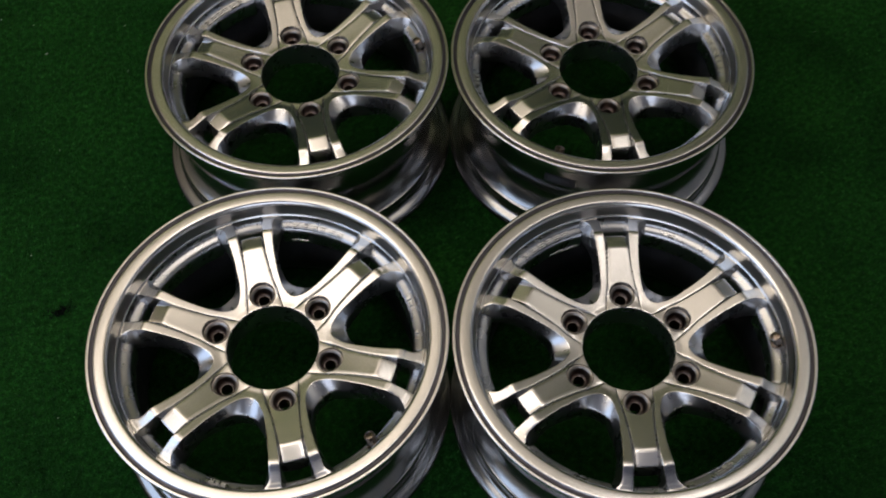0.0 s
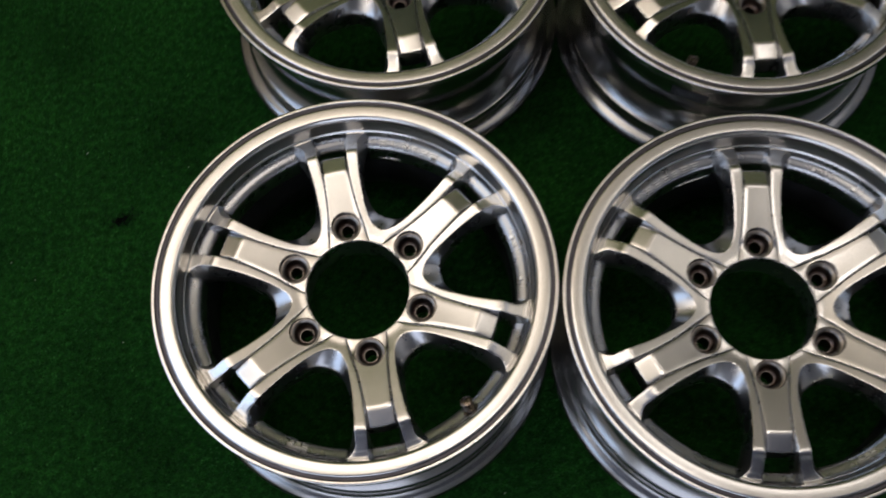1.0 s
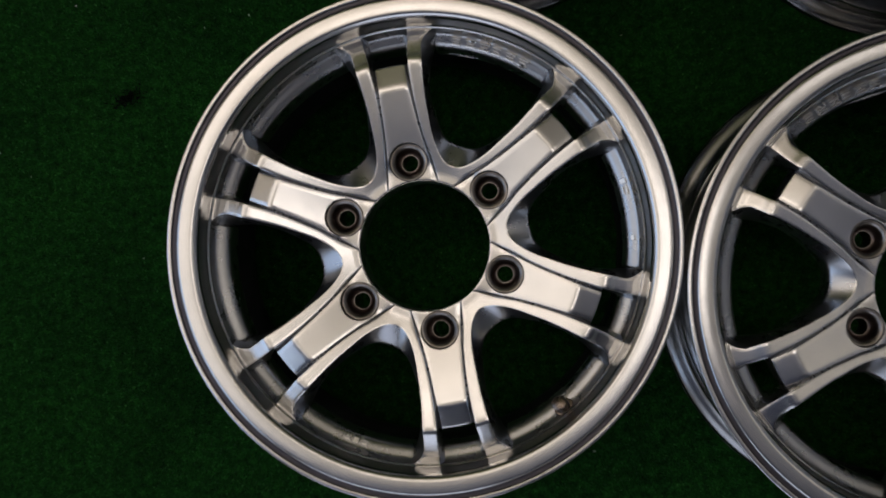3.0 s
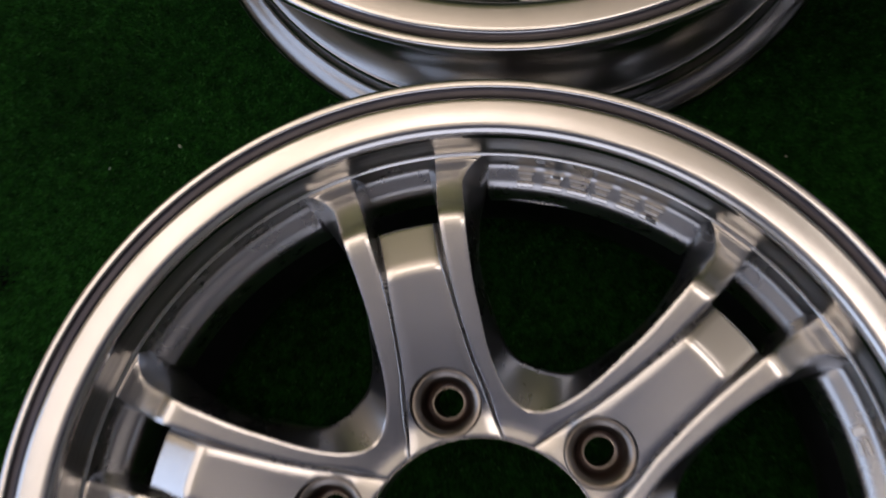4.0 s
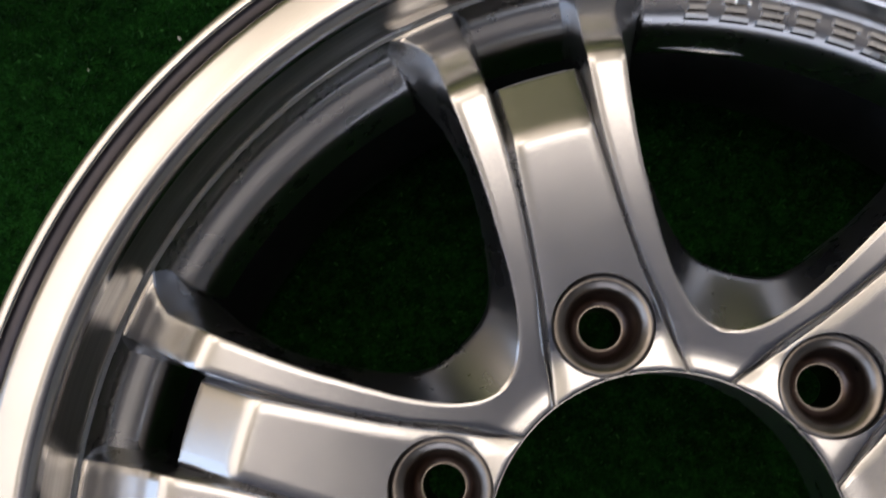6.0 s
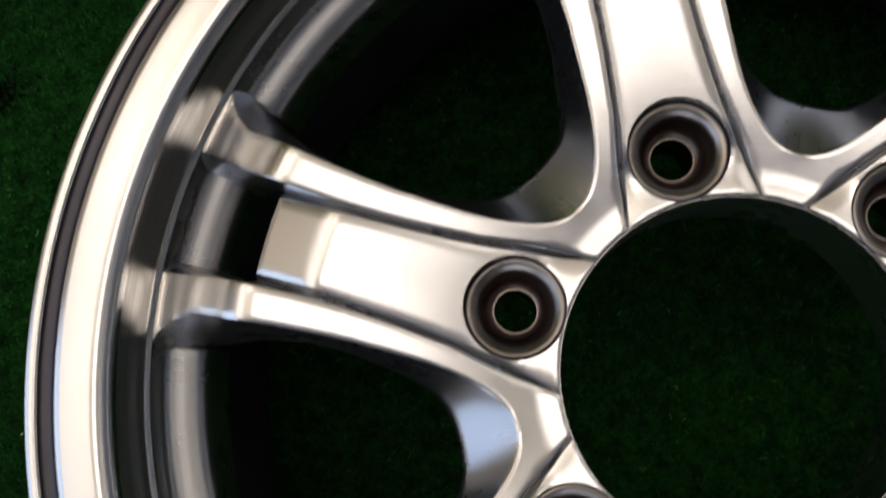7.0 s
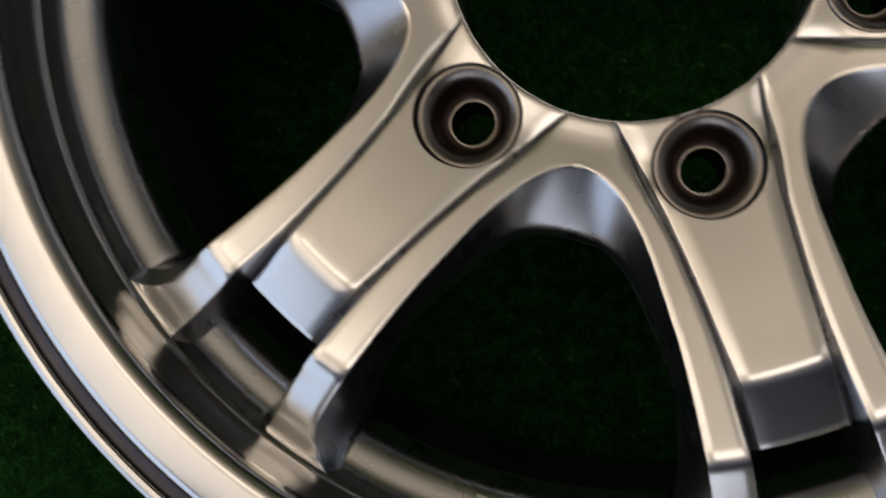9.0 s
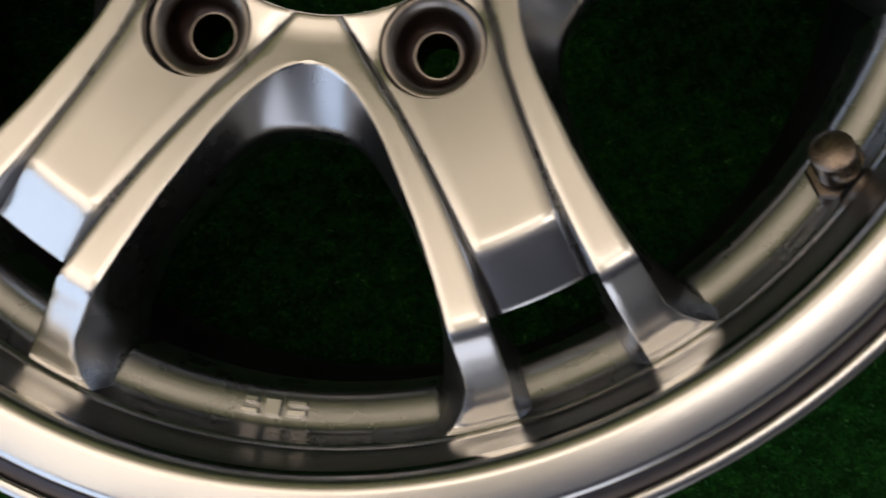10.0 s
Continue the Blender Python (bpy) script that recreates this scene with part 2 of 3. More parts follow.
EDGE_R = [web_top(w)[0] for w in WEB_W] + [116, 125, 134, 142, 148, 154, 160, 165, 170, 174, 177.6]
EDGE_A = [web_top(w)[1] for w in WEB_W] + [11.9, 11.3, 10.9, 10.65, 10.5, 10.4, 10.2, 10.15, 10.9, 11.9, 13.4]
PANEL_R = [54, 55, 62, 70, 81, 92, 105, 118, 131, 148.2]
PANEL_A = [22.2, 21.7, 17.8, 14.4, 11.2, 9.1, 7.4, 6.25, 5.2, 4.67]
PRONG_R = [54, 62, 86, 100, 113, 122, 135, 150, 154, 165, 177.6]
PRONG_A = [23.6, 19.2, 11.35, 8.95, 7.6, 7.0, 6.4, 6.05, 6.0, 6.1, 6.35]
UNDER_R = [web_top(w)[0] for w in WEB_W] + [116, 125, 134]
UNDER_TO = [web_low(w)[0] for w in WEB_W] + [118.4, 126, 134]
UNDER_A = [web_low(w)[1] for w in WEB_W] + [13.4, 12.6, 12.0]


def at(r, xs, ys):
    return float(np.interp(r, xs, ys))


def prong_z(r):
    return at(r, [54, 60, 66, 145, 146.5, 148.2, 149.4, 150.6, 151.8, 153, 154.5, 156, 158, 162, 166, 170, 172, 174, 175.2, 176, 177.6], [0, 0.3, 1.5, 18.1, 18.35, 18.5, 18.45, 18.25, 17.9, 17.45, 16.8, 16.15, 15.35, 14.1, 12.9, 11.75, 11.45, 10.6, 10.5, 10.1, 9.4])


def panel_z(r):
    return at(r, [54, 62, 67, 71, 75, 127, 128, 129.2, 130.4, 131.6, 132.8, 134, 148.2], [0, 0.25, 0.8, 1.9, 3.3, 14.65, 14.82, 14.9, 14.86, 14.7, 14.47, 14.2, 10.9])


def spoke_mesh():
    """One sixth of the wheel's disc: a spoke with a middle panel between two prongs."""
    rs = [54, 56, 58, 60, 63, 66] + EDGE_R[:len(WEB_W)] + [110, 116, 121, 125, 127, 128, 129.2, 130.4, 131.6, 132.8, 134, 137, 142, 145, 146.5, 148.2, 149.4, 150.6, 151.8, 153, 154.5, 156, 158, 162, 165, 168, 170, 172, 174, 175.2, 176, 177.6]
    bm = bmesh.new()
    rows, tags = [], []
    for r in rs:
        edge = 30.0 if r <= 68.6 else at(r, EDGE_R, EDGE_A)
        g2, g1 = at(r, PRONG_R, PRONG_A), at(r, PANEL_R, PANEL_A)
        gz = 2.6 + 1.2 * max(0.0, min(1.0, (r - 110) / 35)) if r > 58 else 1.4
        half = [edge + (g2 - edge) * k / 4 for k in range(5)]
        gm = g1 + (g2 - g1) * 0.5
        cols = [(a, prong_z(r)) for a in half] + [(gm, min(prong_z(r), panel_z(r)) - gz)] + [(g1 * k / 3, panel_z(r)) for k in (3, 2, 1)]
        cols = cols + [(0.0, panel_z(r))] + [(-a, z) for a, z in reversed(cols)]
        rb = at(r, UNDER_R, UNDER_TO) if 68.6 <= r <= 134 else (54 + (r - 54) * 32.6 / 14.6 if r < 68.6 else r)
        eb = 30.0 if r <= 68.6 else (at(r, UNDER_R, UNDER_A) if r <= 134 else max(edge + 0.3, at(r, [134, 150, 158, 165, 178], [12.0, 12.1, 12.7, 13.2, 14.4])))
        row = []
        for a, z in cols:
            top = bm.verts.new((r * MM * math.cos(radians(a)), r * MM * math.sin(radians(a)), (z + FACE) * MM))
            b = a * eb / edge
            if r > 148.3:
                inner = g2 - at(r, [148, 151, 156, 165, 178], [0.0, 0.4, 0.9, 1.3, 1.5])
                b = math.copysign(inner + (abs(a) - g2) * (eb - inner) / (edge - g2), a)
            zm = at(rb, [54, 88, 96, 104, 134, 150, 158, 164, 168, 172, 175, 178], [-6.5, -6.5, -6.6, -6.8, -7, -8, -9, -6.6, -2.8, -0.9, 1.4, 5.0])
            zb = at(rb, [54, 88, 96, 134, 150, 165, 178], [-28, -28, -28, -16, -16, -17, -17])
            x, y = rb * MM * math.cos(radians(b)), rb * MM * math.sin(radians(b))
            # the wall turns from its slope to upright in a soft round
            corner, turn = Vector((x, y, (zm + FACE) * MM)), at(r, [54, 100, 116, 178], [3.2, 3.2, 1.2, 1.2]) * MM
            slope = top.co - corner
            p0, p2 = corner + slope * min(0.4, turn / max(slope.length, 1e-6)), corner - Vector((0, 0, turn))
            round_off = [p0 * (1 - q) ** 2 + corner * 2 * q * (1 - q) + p2 * q * q for q in (0, 0.2, 0.4, 0.6, 0.8, 1)]
            row.append((top, bm.verts.new((x, y, (zb + FACE) * MM)), *[bm.verts.new(p) for p in round_off]))
        rows.append(row)
    n = len(rows[0])
    count = {}
    for i in range(len(rs) - 1):
        for j in range(n - 1):
            if rs[i] >= 148 and 4 <= j <= n - 6:
                continue
            q = [rows[i][j], rows[i + 1][j], rows[i + 1][j + 1], rows[i][j + 1]]
            f = bm.faces.new([v[0] for v in q])
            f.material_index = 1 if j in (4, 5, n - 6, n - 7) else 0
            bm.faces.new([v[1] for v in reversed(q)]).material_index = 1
            for k in range(4):
                key = frozenset((q[k][0], q[(k + 1) % 4][0]))
                count.setdefault(key, []).append((q[k], q[(k + 1) % 4]))
    for pairs in count.values():
        if len(pairs) == 1:
            a, b = pairs[0]
            down, beside = (a[0], *a[2:], a[1]), (b[0], *b[2:], b[1])
            for k in range(len(down) - 1):
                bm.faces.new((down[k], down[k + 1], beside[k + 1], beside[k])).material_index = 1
    for v in [v for v in bm.verts if not v.link_faces]:
        bm.verts.remove(v)
    bmesh.ops.recalc_face_normals(bm, faces=bm.faces)
    # neighbours on both sides, so that the softened edges run on over the joint
    seam = [f for f in bm.faces if all(abs(abs(math.degrees(math.atan2(v.co.y, v.co.x))) - 30) < 0.02 for v in f.verts)]
    bmesh.ops.delete(bm, geom=seam, context="FACES")
    one = list(bm.verts) + list(bm.edges) + list(bm.faces)
    for side in (60, -60):
        twin = [g for g in bmesh.ops.duplicate(bm, geom=one)["geom"] if isinstance(g, bmesh.types.BMVert)]
        bmesh.ops.rotate(bm, verts=twin, cent=(0, 0, 0), matrix=Matrix.Rotation(radians(side), 3, "Z"))
    bmesh.ops.remove_doubles(bm, verts=bm.verts, dist=2e-6)
    # soften the cut edges of the face
    hard = [e for e in bm.edges if len(e.link_faces) == 2 and e.calc_face_angle() > radians(28)
            and {f.material_index for f in e.link_faces} == {0, 1}]
    bmesh.ops.bevel(bm, geom=hard, offset=0.0008, segments=2, affect="EDGES", profile=0.6, material=0)
    for side in (1, -1):
        out = Vector((-math.sin(radians(30)), side * math.cos(radians(30)), 0))
        cut = bmesh.ops.bisect_plane(bm, geom=list(bm.verts) + list(bm.edges) + list(bm.faces), dist=1e-7, plane_co=(0, 0, 0), plane_no=out, clear_outer=True)
        rim = [e for e in cut["geom_cut"] if isinstance(e, bmesh.types.BMEdge)]
        for f in bmesh.ops.contextual_create(bm, geom=rim)["faces"]:
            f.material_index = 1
    bmesh.ops.recalc_face_normals(bm, faces=bm.faces)
    bmesh.ops.triangulate(bm, faces=[f for f in bm.faces if len(f.verts) > 4])
    me = bpy.data.meshes.new("spoke_blank")
    bm.to_mesh(me)
    bm.free()
    me.materials.append(MACHINED)
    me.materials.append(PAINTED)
    # the pocket of the lug seat
    blank = new("spoke_blank", me)
    cut = bmesh.new()
    bmesh.ops.create_cone(cut, cap_ends=True, segments=72, radius1=0.0159, radius2=0.0159, depth=0.2, matrix=Matrix.Translation((0.06985, 0, FACE * MM)))
    cme = bpy.data.meshes.new("cutter")
    for f in cut.faces:
        f.material_index = 1
    cut.to_mesh(cme)
    cut.free()
    cme.materials.append(MACHINED)
    cme.materials.append(PAINTED)
    cutter = new("cutter", cme)
    mod = blank.modifiers.new("pocket", "BOOLEAN")
    mod.operation, mod.object, mod.solver, mod.material_mode = "DIFFERENCE", cutter, "MANIFOLD", "INDEX"
    done = bpy.data.meshes.new_from_object(blank.evaluated_get(bpy.context.evaluated_depsgraph_get()))
    bpy.data.objects.remove(blank)
    bpy.data.objects.remove(cutter)
    done.polygons.foreach_set("use_smooth", [True] * len(done.polygons))
    done.set_sharp_from_angle(angle=radians(20))
    # shade the joint as if the next spoke ran on
    normals = []
    for loop, c in zip(done.loops, done.corner_normals):
        v, n = done.vertices[loop.vertex_index].co, Vector(c.vector)
        a = math.degrees(math.atan2(v.y, v.x))
        if abs(abs(a) - 30) < 0.03:
            out = Vector((-math.sin(radians(a)), math.cos(radians(a)), 0))
            if abs(n.dot(out)) < 0.6:
                n = (n - out * n.dot(out)).normalized()
        normals.append(n)
    done.normals_split_custom_set(normals)
    done.name = "spoke"
    return done


BEAD = [(190, 15.5), (197.3, 17.5), (202.6, 20), (204.5, 23.5), (204.9, 27.5), (205.2, 29.8), (205.3, 31.0), (205.2, 31.8), (204.9, 32.4), (204.4, 32.75), (203.8, 32.88), (203.0, 32.9), (202.0, 32.87), (201.7, 32.75), (201.4, 32.45), (201.2, 32.0)]
CHANNEL = [(201.1, 31.5), (200.7, 31.1), (200.1, 30.9), (198.3, 30.9), (197.6, 31.02), (197.2, 31.3)]
FLAT = [(196.9, 31.6), (196.5, 31.88), (196.0, 32.08), (195.3, 32.22), (194.5, 32.28), (186.6, 32.0), (185.5, 31.85), (184.5, 31.5), (183.4, 30.9), (182.5, 30.05), (181.8, 29.0), (181.3, 27.7), (180.9, 26.2)]
WALL = [(180.6, 24.6), (179.4, 16), (179.3, 15), (178.9, 13), (178.4, 11.5), (177.9, 10.6), (177.0, 9.8), (177.5, 8.3), (180, 5.2)]
LIP = BEAD + CHANNEL + FLAT + WALL


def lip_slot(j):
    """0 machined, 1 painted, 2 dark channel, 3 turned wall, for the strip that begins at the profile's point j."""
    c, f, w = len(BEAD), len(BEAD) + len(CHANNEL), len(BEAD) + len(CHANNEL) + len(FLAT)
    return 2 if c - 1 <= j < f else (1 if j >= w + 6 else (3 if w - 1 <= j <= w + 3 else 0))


LEDGE = [(176, 5.0), (175.4, 3.0), (174.6, 1.6), (173.5, 0.75), (172, 0.1), (170.3, -0.55), (168.5, -1.25), (166.8, -2.15), (165.3, -3.4), (164.2, -5.1), (163.5, -7.3), (163.2, -10)]
SHELL = [(179.6, 4.8), (176.95, 9.3)] + LEDGE + [(163.3, -20.5), (163.4, -27.0), (163.6, -28.2), (163.9, -29.2), (164.6, -30.0), (166.5, -31.0),
         (184, -32), (182, -42), (174, -58), (166, -70), (164, -85), (172, -105), (184, -114), (186, -127), (190, -137), (197, -139.5), (201, -142),
         (204.6, -141.6), (206.6, -140), (207.2, -138), (206.8, -136.2), (205.6, -134.4), (203.8, -132.8), (201.5, -131.4), (198.8, -130.4), (196, -129.6), (193.8, -128.2), (192.4, -125.6), (191.8, -121),
         (191.4, -117), (191.0, -113.4), (190.2, -112), (188.8, -111.6), (187, -110), (180, -105), (170, -86), (170, -72), (178, -58), (186, -42),
         (188, -21.2), (189, 4.8), (189.6, 13.8)]
SEAT_PROFILE = [(15.75, -14), (15.75, -1.0), (15.5, -0.4), (15.0, -0.05), (14.4, 0.0), (13.4, -0.45), (12.4, -1.1), (11.6, -1.9), (11.1, -3.6), (10.8, -8), (9.8, -11), (8.4, -12.7), (7.5, -13.1), (7.25, -12.8), (6.85, -12.8), (6.6, -13.2), (6.6, -34), (15.75, -34)]
HUB = [(53.7, -1.4), (53.7, -38), (56.5, -38), (56.5, -1.4)]


def recess(a):
    """How far the ledge gives way to a deep gap beside the prongs: 0 on the pads, 1 in the gap; a in degrees."""
    off = abs((a + 30) % 60 - 30)
    k = at(off, [0, 5.0, 6.5, 12.3, 13.9, 30], [0, 0, 1, 1, 0, 0])
    return k * k * (3 - 2 * k)


def barrel_bm():
    # close steps where a pad ends, wide ones between
    marks = sorted({round(60 * q + side * d, 3) % 360 for q in range(6) for side in (1, -1)
                    for d in [0.0, 1.5, 3.0, 4.0] + [4.9 + 0.16 * i for i in range(11)] + [7.0, 8.5, 10.0, 11.5] + [12.2 + 0.16 * i for i in range(12)] + [15.0 + 1.25 * i for i in range(13)]})
    bm = bmesh.new()
    rings = []
    for a in marks:
        k = recess(a)
        ring = []
        for j, (r, z) in enumerate(SHELL):
            if 2 <= j <= 19:
                r, z = r + k * (175.9 - 0.06 * (j - 2) - r), z + k * (5.0 - 1.5 * (j - 2) - z) * (j <= 13)
            ring.append(bm.verts.new((r * MM * math.cos(radians(a)), r * MM * math.sin(radians(a)), (z + FACE) * MM)))
        rings.append(ring)
    n = len(SHELL)
    for i in range(len(rings)):
        p, q = rings[i], rings[(i + 1) % len(rings)]
        for j in range(n):
            k = (j + 1) % n
            f = bm.faces.new((p[j], q[j], q[k], p[k]))
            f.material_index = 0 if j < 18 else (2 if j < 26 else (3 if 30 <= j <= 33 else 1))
    return bm


def bead_point(s, a, out=0.0):
    """A place on the sloping ledge inside the rim: s from 0 (top) to 1, a in degrees."""
    r = 173.4 + (165.0 - 173.4) * s
    z = at(-r, [-p[0] for p in LEDGE], [p[1] for p in LEDGE])
    r, z = r - 0.2 * out, z + 0.98 * out
    return Vector((r * MM * math.cos(radians(a)), r * MM * math.sin(radians(a)), (z + FACE) * MM))


def mark_mesh(strokes):
    """Raised bars on the ledge, side shade put in as a darker paint: (start angle, end angle, start, end) of each."""
    bm = bmesh.new()
    for a0, a1, s0, s1 in strokes:
        steps = max(1, int(abs(a1 - a0) / 0.8))
        for i in range(steps):
            b0, b1 = a0 + (a1 - a0) * i / steps, a0 + (a1 - a0) * (i + 1) / steps
            c0, c1 = (b0 + (0.12 if a1 > a0 else -0.12) * (i == 0)), (b1 - (0.12 if a1 > a0 else -0.12) * (i == steps - 1))
            low = [bm.verts.new(bead_point(s, a, -0.4)) for a, s in ((b0, s0), (b1, s0), (b1, s1), (b0, s1))]
            top = [bm.verts.new(bead_point(s, a, 2.1)) for a, s in ((c0, s0 + 0.05), (c1, s0 + 0.05), (c1, s1 - 0.05), (c0, s1 - 0.05))]
            bm.faces.new(top)
            for k in range(4):
                # the sides take the darker barrel paint in place of shade
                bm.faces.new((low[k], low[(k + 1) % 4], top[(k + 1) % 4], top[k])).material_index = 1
    bmesh.ops.remove_doubles(bm, verts=bm.verts, dist=1e-6)
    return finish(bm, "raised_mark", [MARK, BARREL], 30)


def build_wheel():
    wheel = new("alloy_wheel")
    tagged(wheel, "silver six-spoke alloy wheel lying face up on green carpet", "wheel", "set of four alloy wheels")
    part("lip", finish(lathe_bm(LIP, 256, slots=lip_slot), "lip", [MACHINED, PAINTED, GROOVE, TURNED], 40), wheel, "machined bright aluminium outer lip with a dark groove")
    part("barrel", finish(barrel_bm(), "barrel", [PAD, BARREL, BARREL_INSIDE, SCUFF], 40), wheel, "painted silver rim barrel")
    part("hub", finish(lathe_bm(HUB, 96), "hub", [PAINTED], 40), wheel)
    spoke = spoke_mesh()
    seat = finish(lathe_bm(SEAT_PROFILE, 56, slots=lambda j: 0 if j <= 7 or j in (12, 13, 14) else 1), "lug_seat", [STEEL, SEAT], 40)
    for k in range(6):
        turn = Matrix.Rotation(radians(-60 * k), 4, "Z")
        part("spoke", spoke, wheel, "", turn)
        part("lug_seat", seat, wheel, "worn brown steel lug hole seat", turn @ Matrix.Translation((0.06985, 0, 0)))
    # raised plain shapes where the casting carries its marks
    for i in range(6):
        a = -18.2 - 3.86 * i
        w = 3.2 if i % 3 else 2.7
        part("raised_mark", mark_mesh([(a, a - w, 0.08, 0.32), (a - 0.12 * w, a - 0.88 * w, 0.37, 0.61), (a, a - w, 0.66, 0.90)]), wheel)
    for strokes in ([(-82.0, -83.4, 0.2, 0.8)], [(-84.0, -86.4, 0.25, 0.45), (-84.0, -86.4, 0.6, 0.8)], [(-97.6, -99.2, 0.3, 0.7)],
                    [(-206.6, -208.6, 0.25, 0.5), (-206.6, -208.6, 0.6, 0.8)], [(-209.2, -210.9, 0.2, 0.8)], [(-211.4, -213.2, 0.2, 0.42), (-211.6, -213.0, 0.55, 0.8)]):
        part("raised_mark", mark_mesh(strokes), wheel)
    # the valve stands in the ledge, two windows on from the large marks
    base = Vector((174.2 * MM, 0, (FACE - 1.0) * MM))
    axis = Vector((-0.42, 0, 0.91)).normalized()
    m = Matrix.Rotation(radians(-149.6), 4, "Z") @ Matrix.Translation(base) @ axis.to_track_quat("Z", "Y").to_matrix().to_4x4() @ Matrix.Scale(1.12, 4)
    valve = part("valve", finish(lathe_bm([(0.1, -4), (8.4, -4), (9.0, -2.5), (8.8, -0.4), (7.6, 0.5), (4.6, 0.8), (4.0, 2), (3.9, 9), (0.1, 9)], 32, lift=0), "valve", [RUBBER], 30), wheel, "black rubber valve base", m)
    part("valve_nut", finish(lathe_bm([(0.1, 0.6), (7.7, 0.6), (8.1, 1.3), (8.1, 3.6), (7.4, 4.4), (5.6, 4.6), (0.1, 4.6)], 6, lift=0), "valve_nut", [BRASS], 20), valve, "dull metal nut")
    cap = [(0.1, 7), (5.0, 7), (5.4, 7.6)] + [v for i in range(4) for v in ((5.4, 8.4 + 2.2 * i), (5.1, 9.4 + 2.2 * i))] + [(5.4, 17.4), (5.2, 18.4), (4.2, 19.0), (0.1, 19.1)]
    part("valve_cap", finish(lathe_bm(cap, 24, lift=0), "valve_cap", [BRASS], 30), valve, "dull brown valve cap")
    return wheel


wheel = build_wheel()
wheel.matrix_basis = pose(0, 0, 0, 0, 0, 95.0)
second = copy_thing(wheel, pose(0.4070, -0.0733, 0, 0, 0, 81.70 + 60))
copy_thing(wheel, pose(0.0726, 0.4160, 0, 0, 0, 95.03 + 60))
fourth = copy_thing(wheel, pose(0.4807, 0.3525, 0, 0, 0, 86.92 - 60))
tagged(second, "silver six-spoke alloy wheel resting against another wheel")
tagged(fourth, "silver six-spoke alloy wheel with a dark barrel sticker")


def casting_flash(parent, start, sweep, depth):
    """A sliver of metal left by the mould, low on the wall under the ledge; angles in degrees, depth in mm."""
    bm = bmesh.new()
    rows = []
    for i in range(13):
        a = radians(start - sweep * i / 12)
        w = depth * math.sin(math.pi * min(1.0, (i + 0.6) / 9.0) * 0.5) * math.sin(math.pi * min(1.0, (12.6 - i) / 6.0) * 0.5)
        rows.append([bm.verts.new((r * MM * math.cos(a), r * MM * math.sin(a), (z + FACE) * MM)) for r, z in ((163.8, -22.6), (163.4 - w, -22.9), (163.4 - 1.05 * w, -23.3), (163.8, -23.8))])
    for p, q in zip(rows, rows[1:]):
        for j in range(4):
            bm.faces.new((p[j], q[j], q[(j + 1) % 4], p[(j + 1) % 4]))
    bm.faces.new(rows[0])
    bm.faces.new(rows[-1][::-1])
    part("casting_flash", finish(bm, "casting_flash", [PAINTED], 40), parent, "thin bright sliver of casting flash")


casting_flash(wheel, -16.5, 10.0, 0.8)
casting_flash(second, -30.8, 15.0, 1.5)


def sticker():
    """A small dark label wrapped round the barrel of the fourth wheel."""
    turn = -(86.92 - 60)
    bm = bmesh.new()
    grid = []
    for i in range(9):
        a = radians(-125.7 + 12.8 * i / 8 + turn)
        col = []
        for z in (-11.0, -30.0):
            r = at(z, [-42, -20, 5], [186, 188, 189]) + 0.5
            col.append(bm.verts.new((r * MM * math.cos(a), r * MM * math.sin(a), (z + FACE) * MM)))
        grid.append(col)
    for p, q in zip(grid, grid[1:]):
        bm.faces.new((p[0], q[0], q[1], p[1]))
    label = part("barrel_sticker", finish(bm, "barrel_sticker", [STICKER], 40), fourth, "small dark rectangular sticker")
    for z, a0, a1 in ((-15, -124.2, -117.2), (-19, -124.2, -115.2), (-23, -124.2, -119.2)):
        bm = bmesh.new()
        grid = []
        for i in range(5):
            a = radians(a0 + (a1 - a0) * i / 4 + turn)
            grid.append([bm.verts.new(((at(h, [-42, -20, 5], [186, 188, 189]) + 0.9) * MM * math.cos(a), (at(h, [-42, -20, 5], [186, 188, 189]) + 0.9) * MM * math.sin(a), (h + FACE) * MM)) for h in (z, z - 1.2)])
        for p, q in zip(grid, grid[1:]):
            bm.faces.new((p[0], q[0], q[1], p[1]))
        part("printed_bar", finish(bm, "printed_bar", [PRINT], 40), label)


sticker()


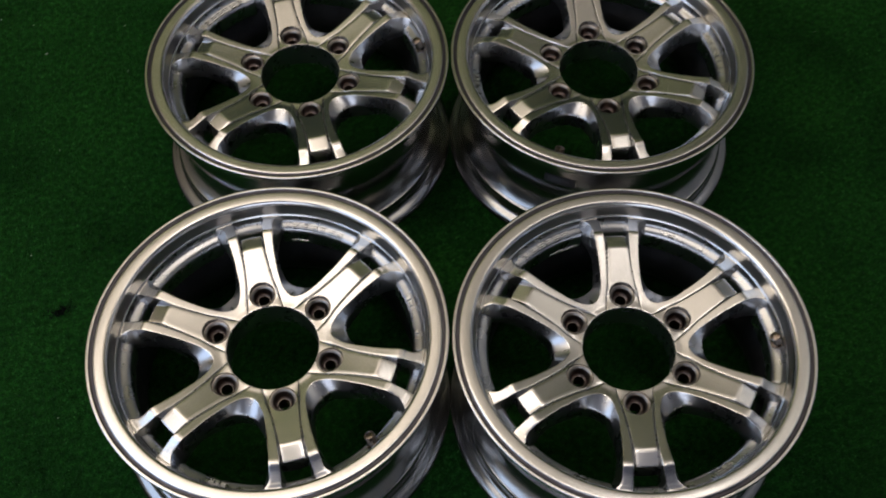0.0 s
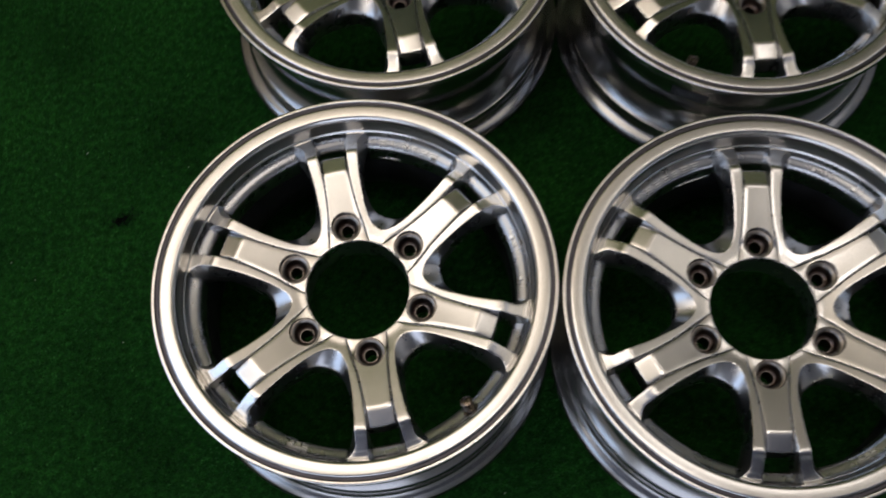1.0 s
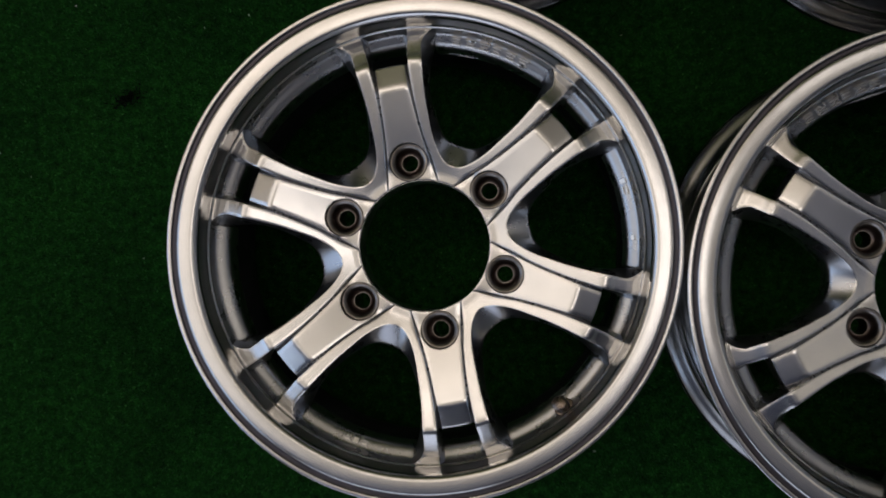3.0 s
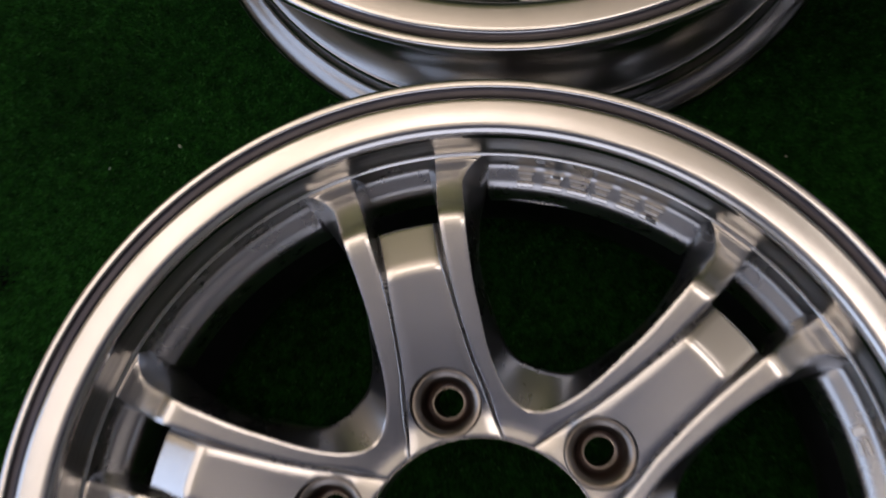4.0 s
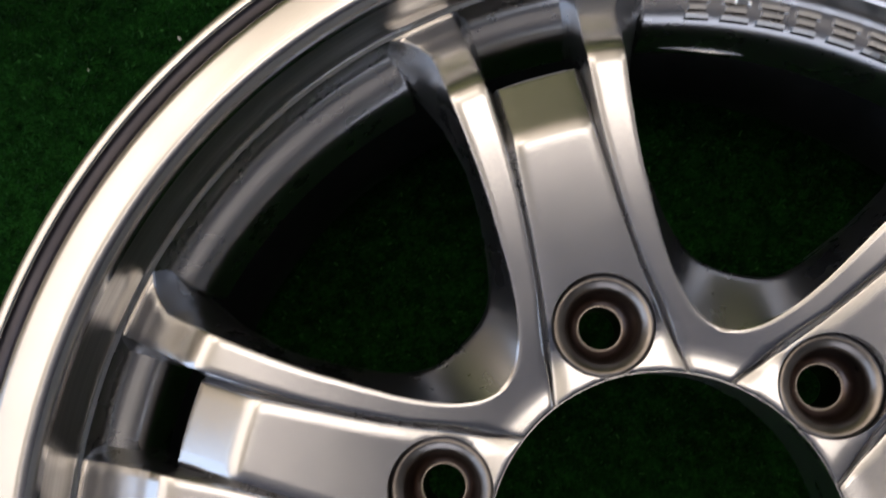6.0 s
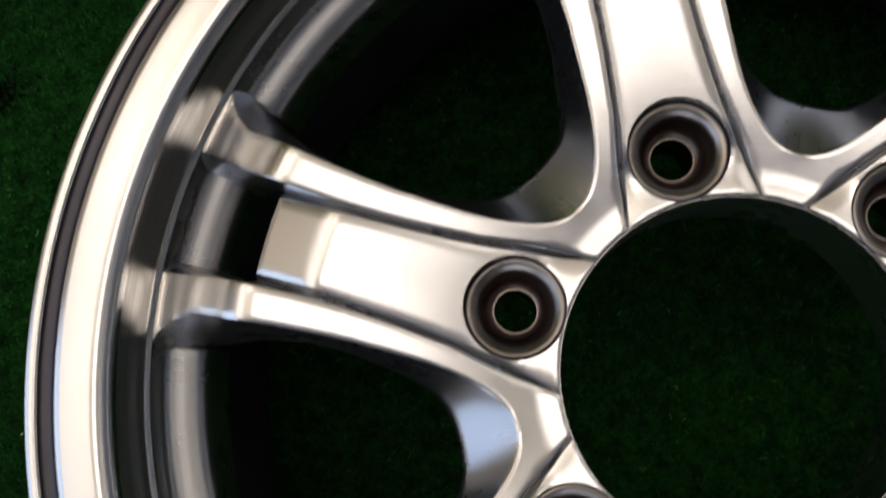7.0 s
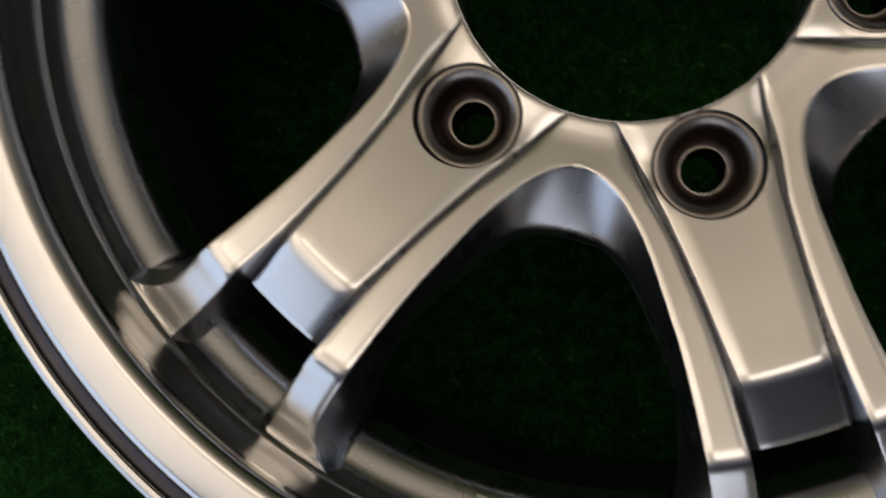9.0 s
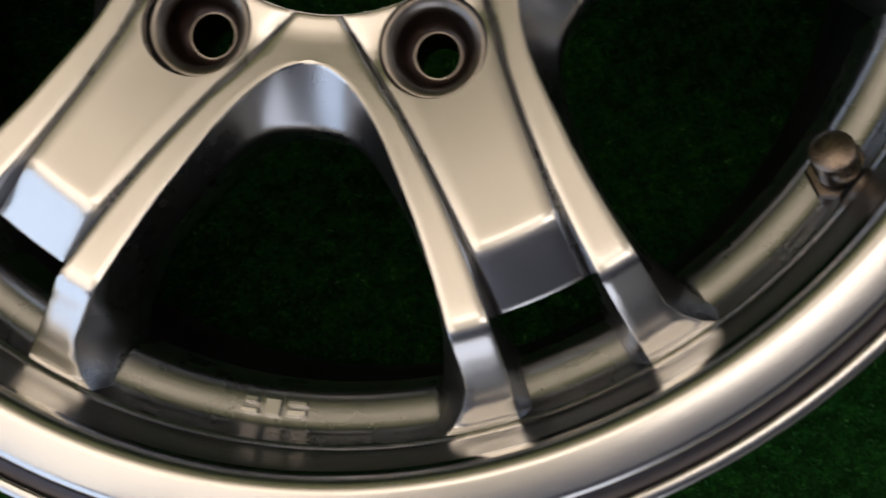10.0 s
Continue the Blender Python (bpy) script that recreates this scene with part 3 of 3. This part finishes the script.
# ---------------------------------------------------------------- carpet pile and lint
def carpet_pile():
    rng = np.random.default_rng(4)
    n = 420000
    x, y = rng.uniform(-0.75, 1.05, n), rng.uniform(-0.62, 1.0, n)
    keep = np.ones(n, bool)
    for cx, cy in ((0, 0), (0.4067, -0.0745), (0.0715, 0.4151), (0.4852, 0.3517)):
        d = np.hypot(x - cx, y - cy)
        keep &= (d > 0.2085) | (d < 0.188)
    x, y = x[keep], y[keep]
    n = len(x)
    a, lean = rng.uniform(0, 2 * np.pi, n), rng.uniform(0.3, 1.3, n)
    length, width = rng.uniform(0.0018, 0.0042, n), rng.uniform(0.0007, 0.0014, n)
    dx, dy, dz = np.cos(a) * np.sin(lean) * length, np.sin(a) * np.sin(lean) * length, np.cos(lean) * length
    wx, wy = -np.sin(a) * width / 2, np.cos(a) * width / 2
    co = np.empty((n, 4, 3))
    co[:, 0] = np.stack([x - wx, y - wy, np.full(n, -0.0005)], 1)
    co[:, 1] = np.stack([x + wx, y + wy, np.full(n, -0.0005)], 1)
    co[:, 2] = np.stack([x + wx * 0.6 + dx, y + wy * 0.6 + dy, dz], 1)
    co[:, 3] = np.stack([x - wx * 0.6 + dx, y - wy * 0.6 + dy, dz], 1)
    me = bpy.data.meshes.new("carpet_pile")
    me.vertices.add(4 * n)
    me.vertices.foreach_set("co", co.ravel())
    me.loops.add(4 * n)
    me.loops.foreach_set("vertex_index", np.arange(4 * n, dtype=np.int32))
    me.polygons.add(n)
    me.polygons.foreach_set("loop_start", np.arange(0, 4 * n, 4, dtype=np.int32))
    me.update(calc_edges=True)
    me.materials.append(FIBRE)
    tagged(new("carpet_pile", me), "short green carpet fibres standing up from the floor", "carpet", kind="stuff")


carpet_pile()


def lint():
    rng = random.Random(7)
    bm = bmesh.new()
    spots = [(0.128, -0.205), (0.192, 0.182), (-0.332, 0.272), (-0.298, 0.453), (0.612, 0.202), (-0.161, 0.243), (-0.206, 0.236), (-0.347, 0.72), (-0.201, 0.694), (-0.324, 0.653), (-0.197, 0.594), (0.891, 0.488), (0.81, 0.399)]
    spots += [(rng.uniform(-0.7, -0.22), rng.uniform(-0.3, 0.8)) for i in range(16)]
    for x, y in spots:
        s = rng.uniform(0.0005, 0.0011)
        bmesh.ops.create_icosphere(bm, subdivisions=1, radius=s, matrix=Matrix.Translation((x, y, 0.005)) @ Matrix.Rotation(rng.uniform(0, 3), 4, "Z") @ Matrix.Diagonal((1.6, 0.7, 0.6, 1)))
    tagged(new("lint", finish(bm, "lint", [LINT], 60)), "tiny pale crumbs and lint scattered on the green carpet", "lint", kind="stuff")


lint()


def stain():
    """A small patch of soiled, nearly black fibres."""
    rng = random.Random(3)
    bm = bmesh.new()
    for i in range(260):
        a, d = rng.uniform(0, 2 * math.pi), abs(rng.gauss(0, 0.55))
        x, y = -0.291 + 0.017 * d * math.cos(a) + 0.006 * d * math.sin(a), 0.176 + 0.009 * d * math.sin(a)
        turn, lean, size = rng.uniform(0, 2 * math.pi), rng.uniform(0.4, 1.2), rng.uniform(0.002, 0.004)
        tip = Vector((x + math.cos(turn) * math.sin(lean) * size, y + math.sin(turn) * math.sin(lean) * size, 0.001 + math.cos(lean) * size))
        side = Vector((-math.sin(turn), math.cos(turn), 0)) * 0.0007
        foot = Vector((x, y, 0.0))
        bm.faces.new([bm.verts.new(v) for v in (foot - side, foot + side, tip + side * 0.6, tip - side * 0.6)])
    tagged(new("stain", finish(bm, "stain", [SOIL], 60)), "small dark soiled patch in the green carpet", "stain", kind="stuff")


stain()
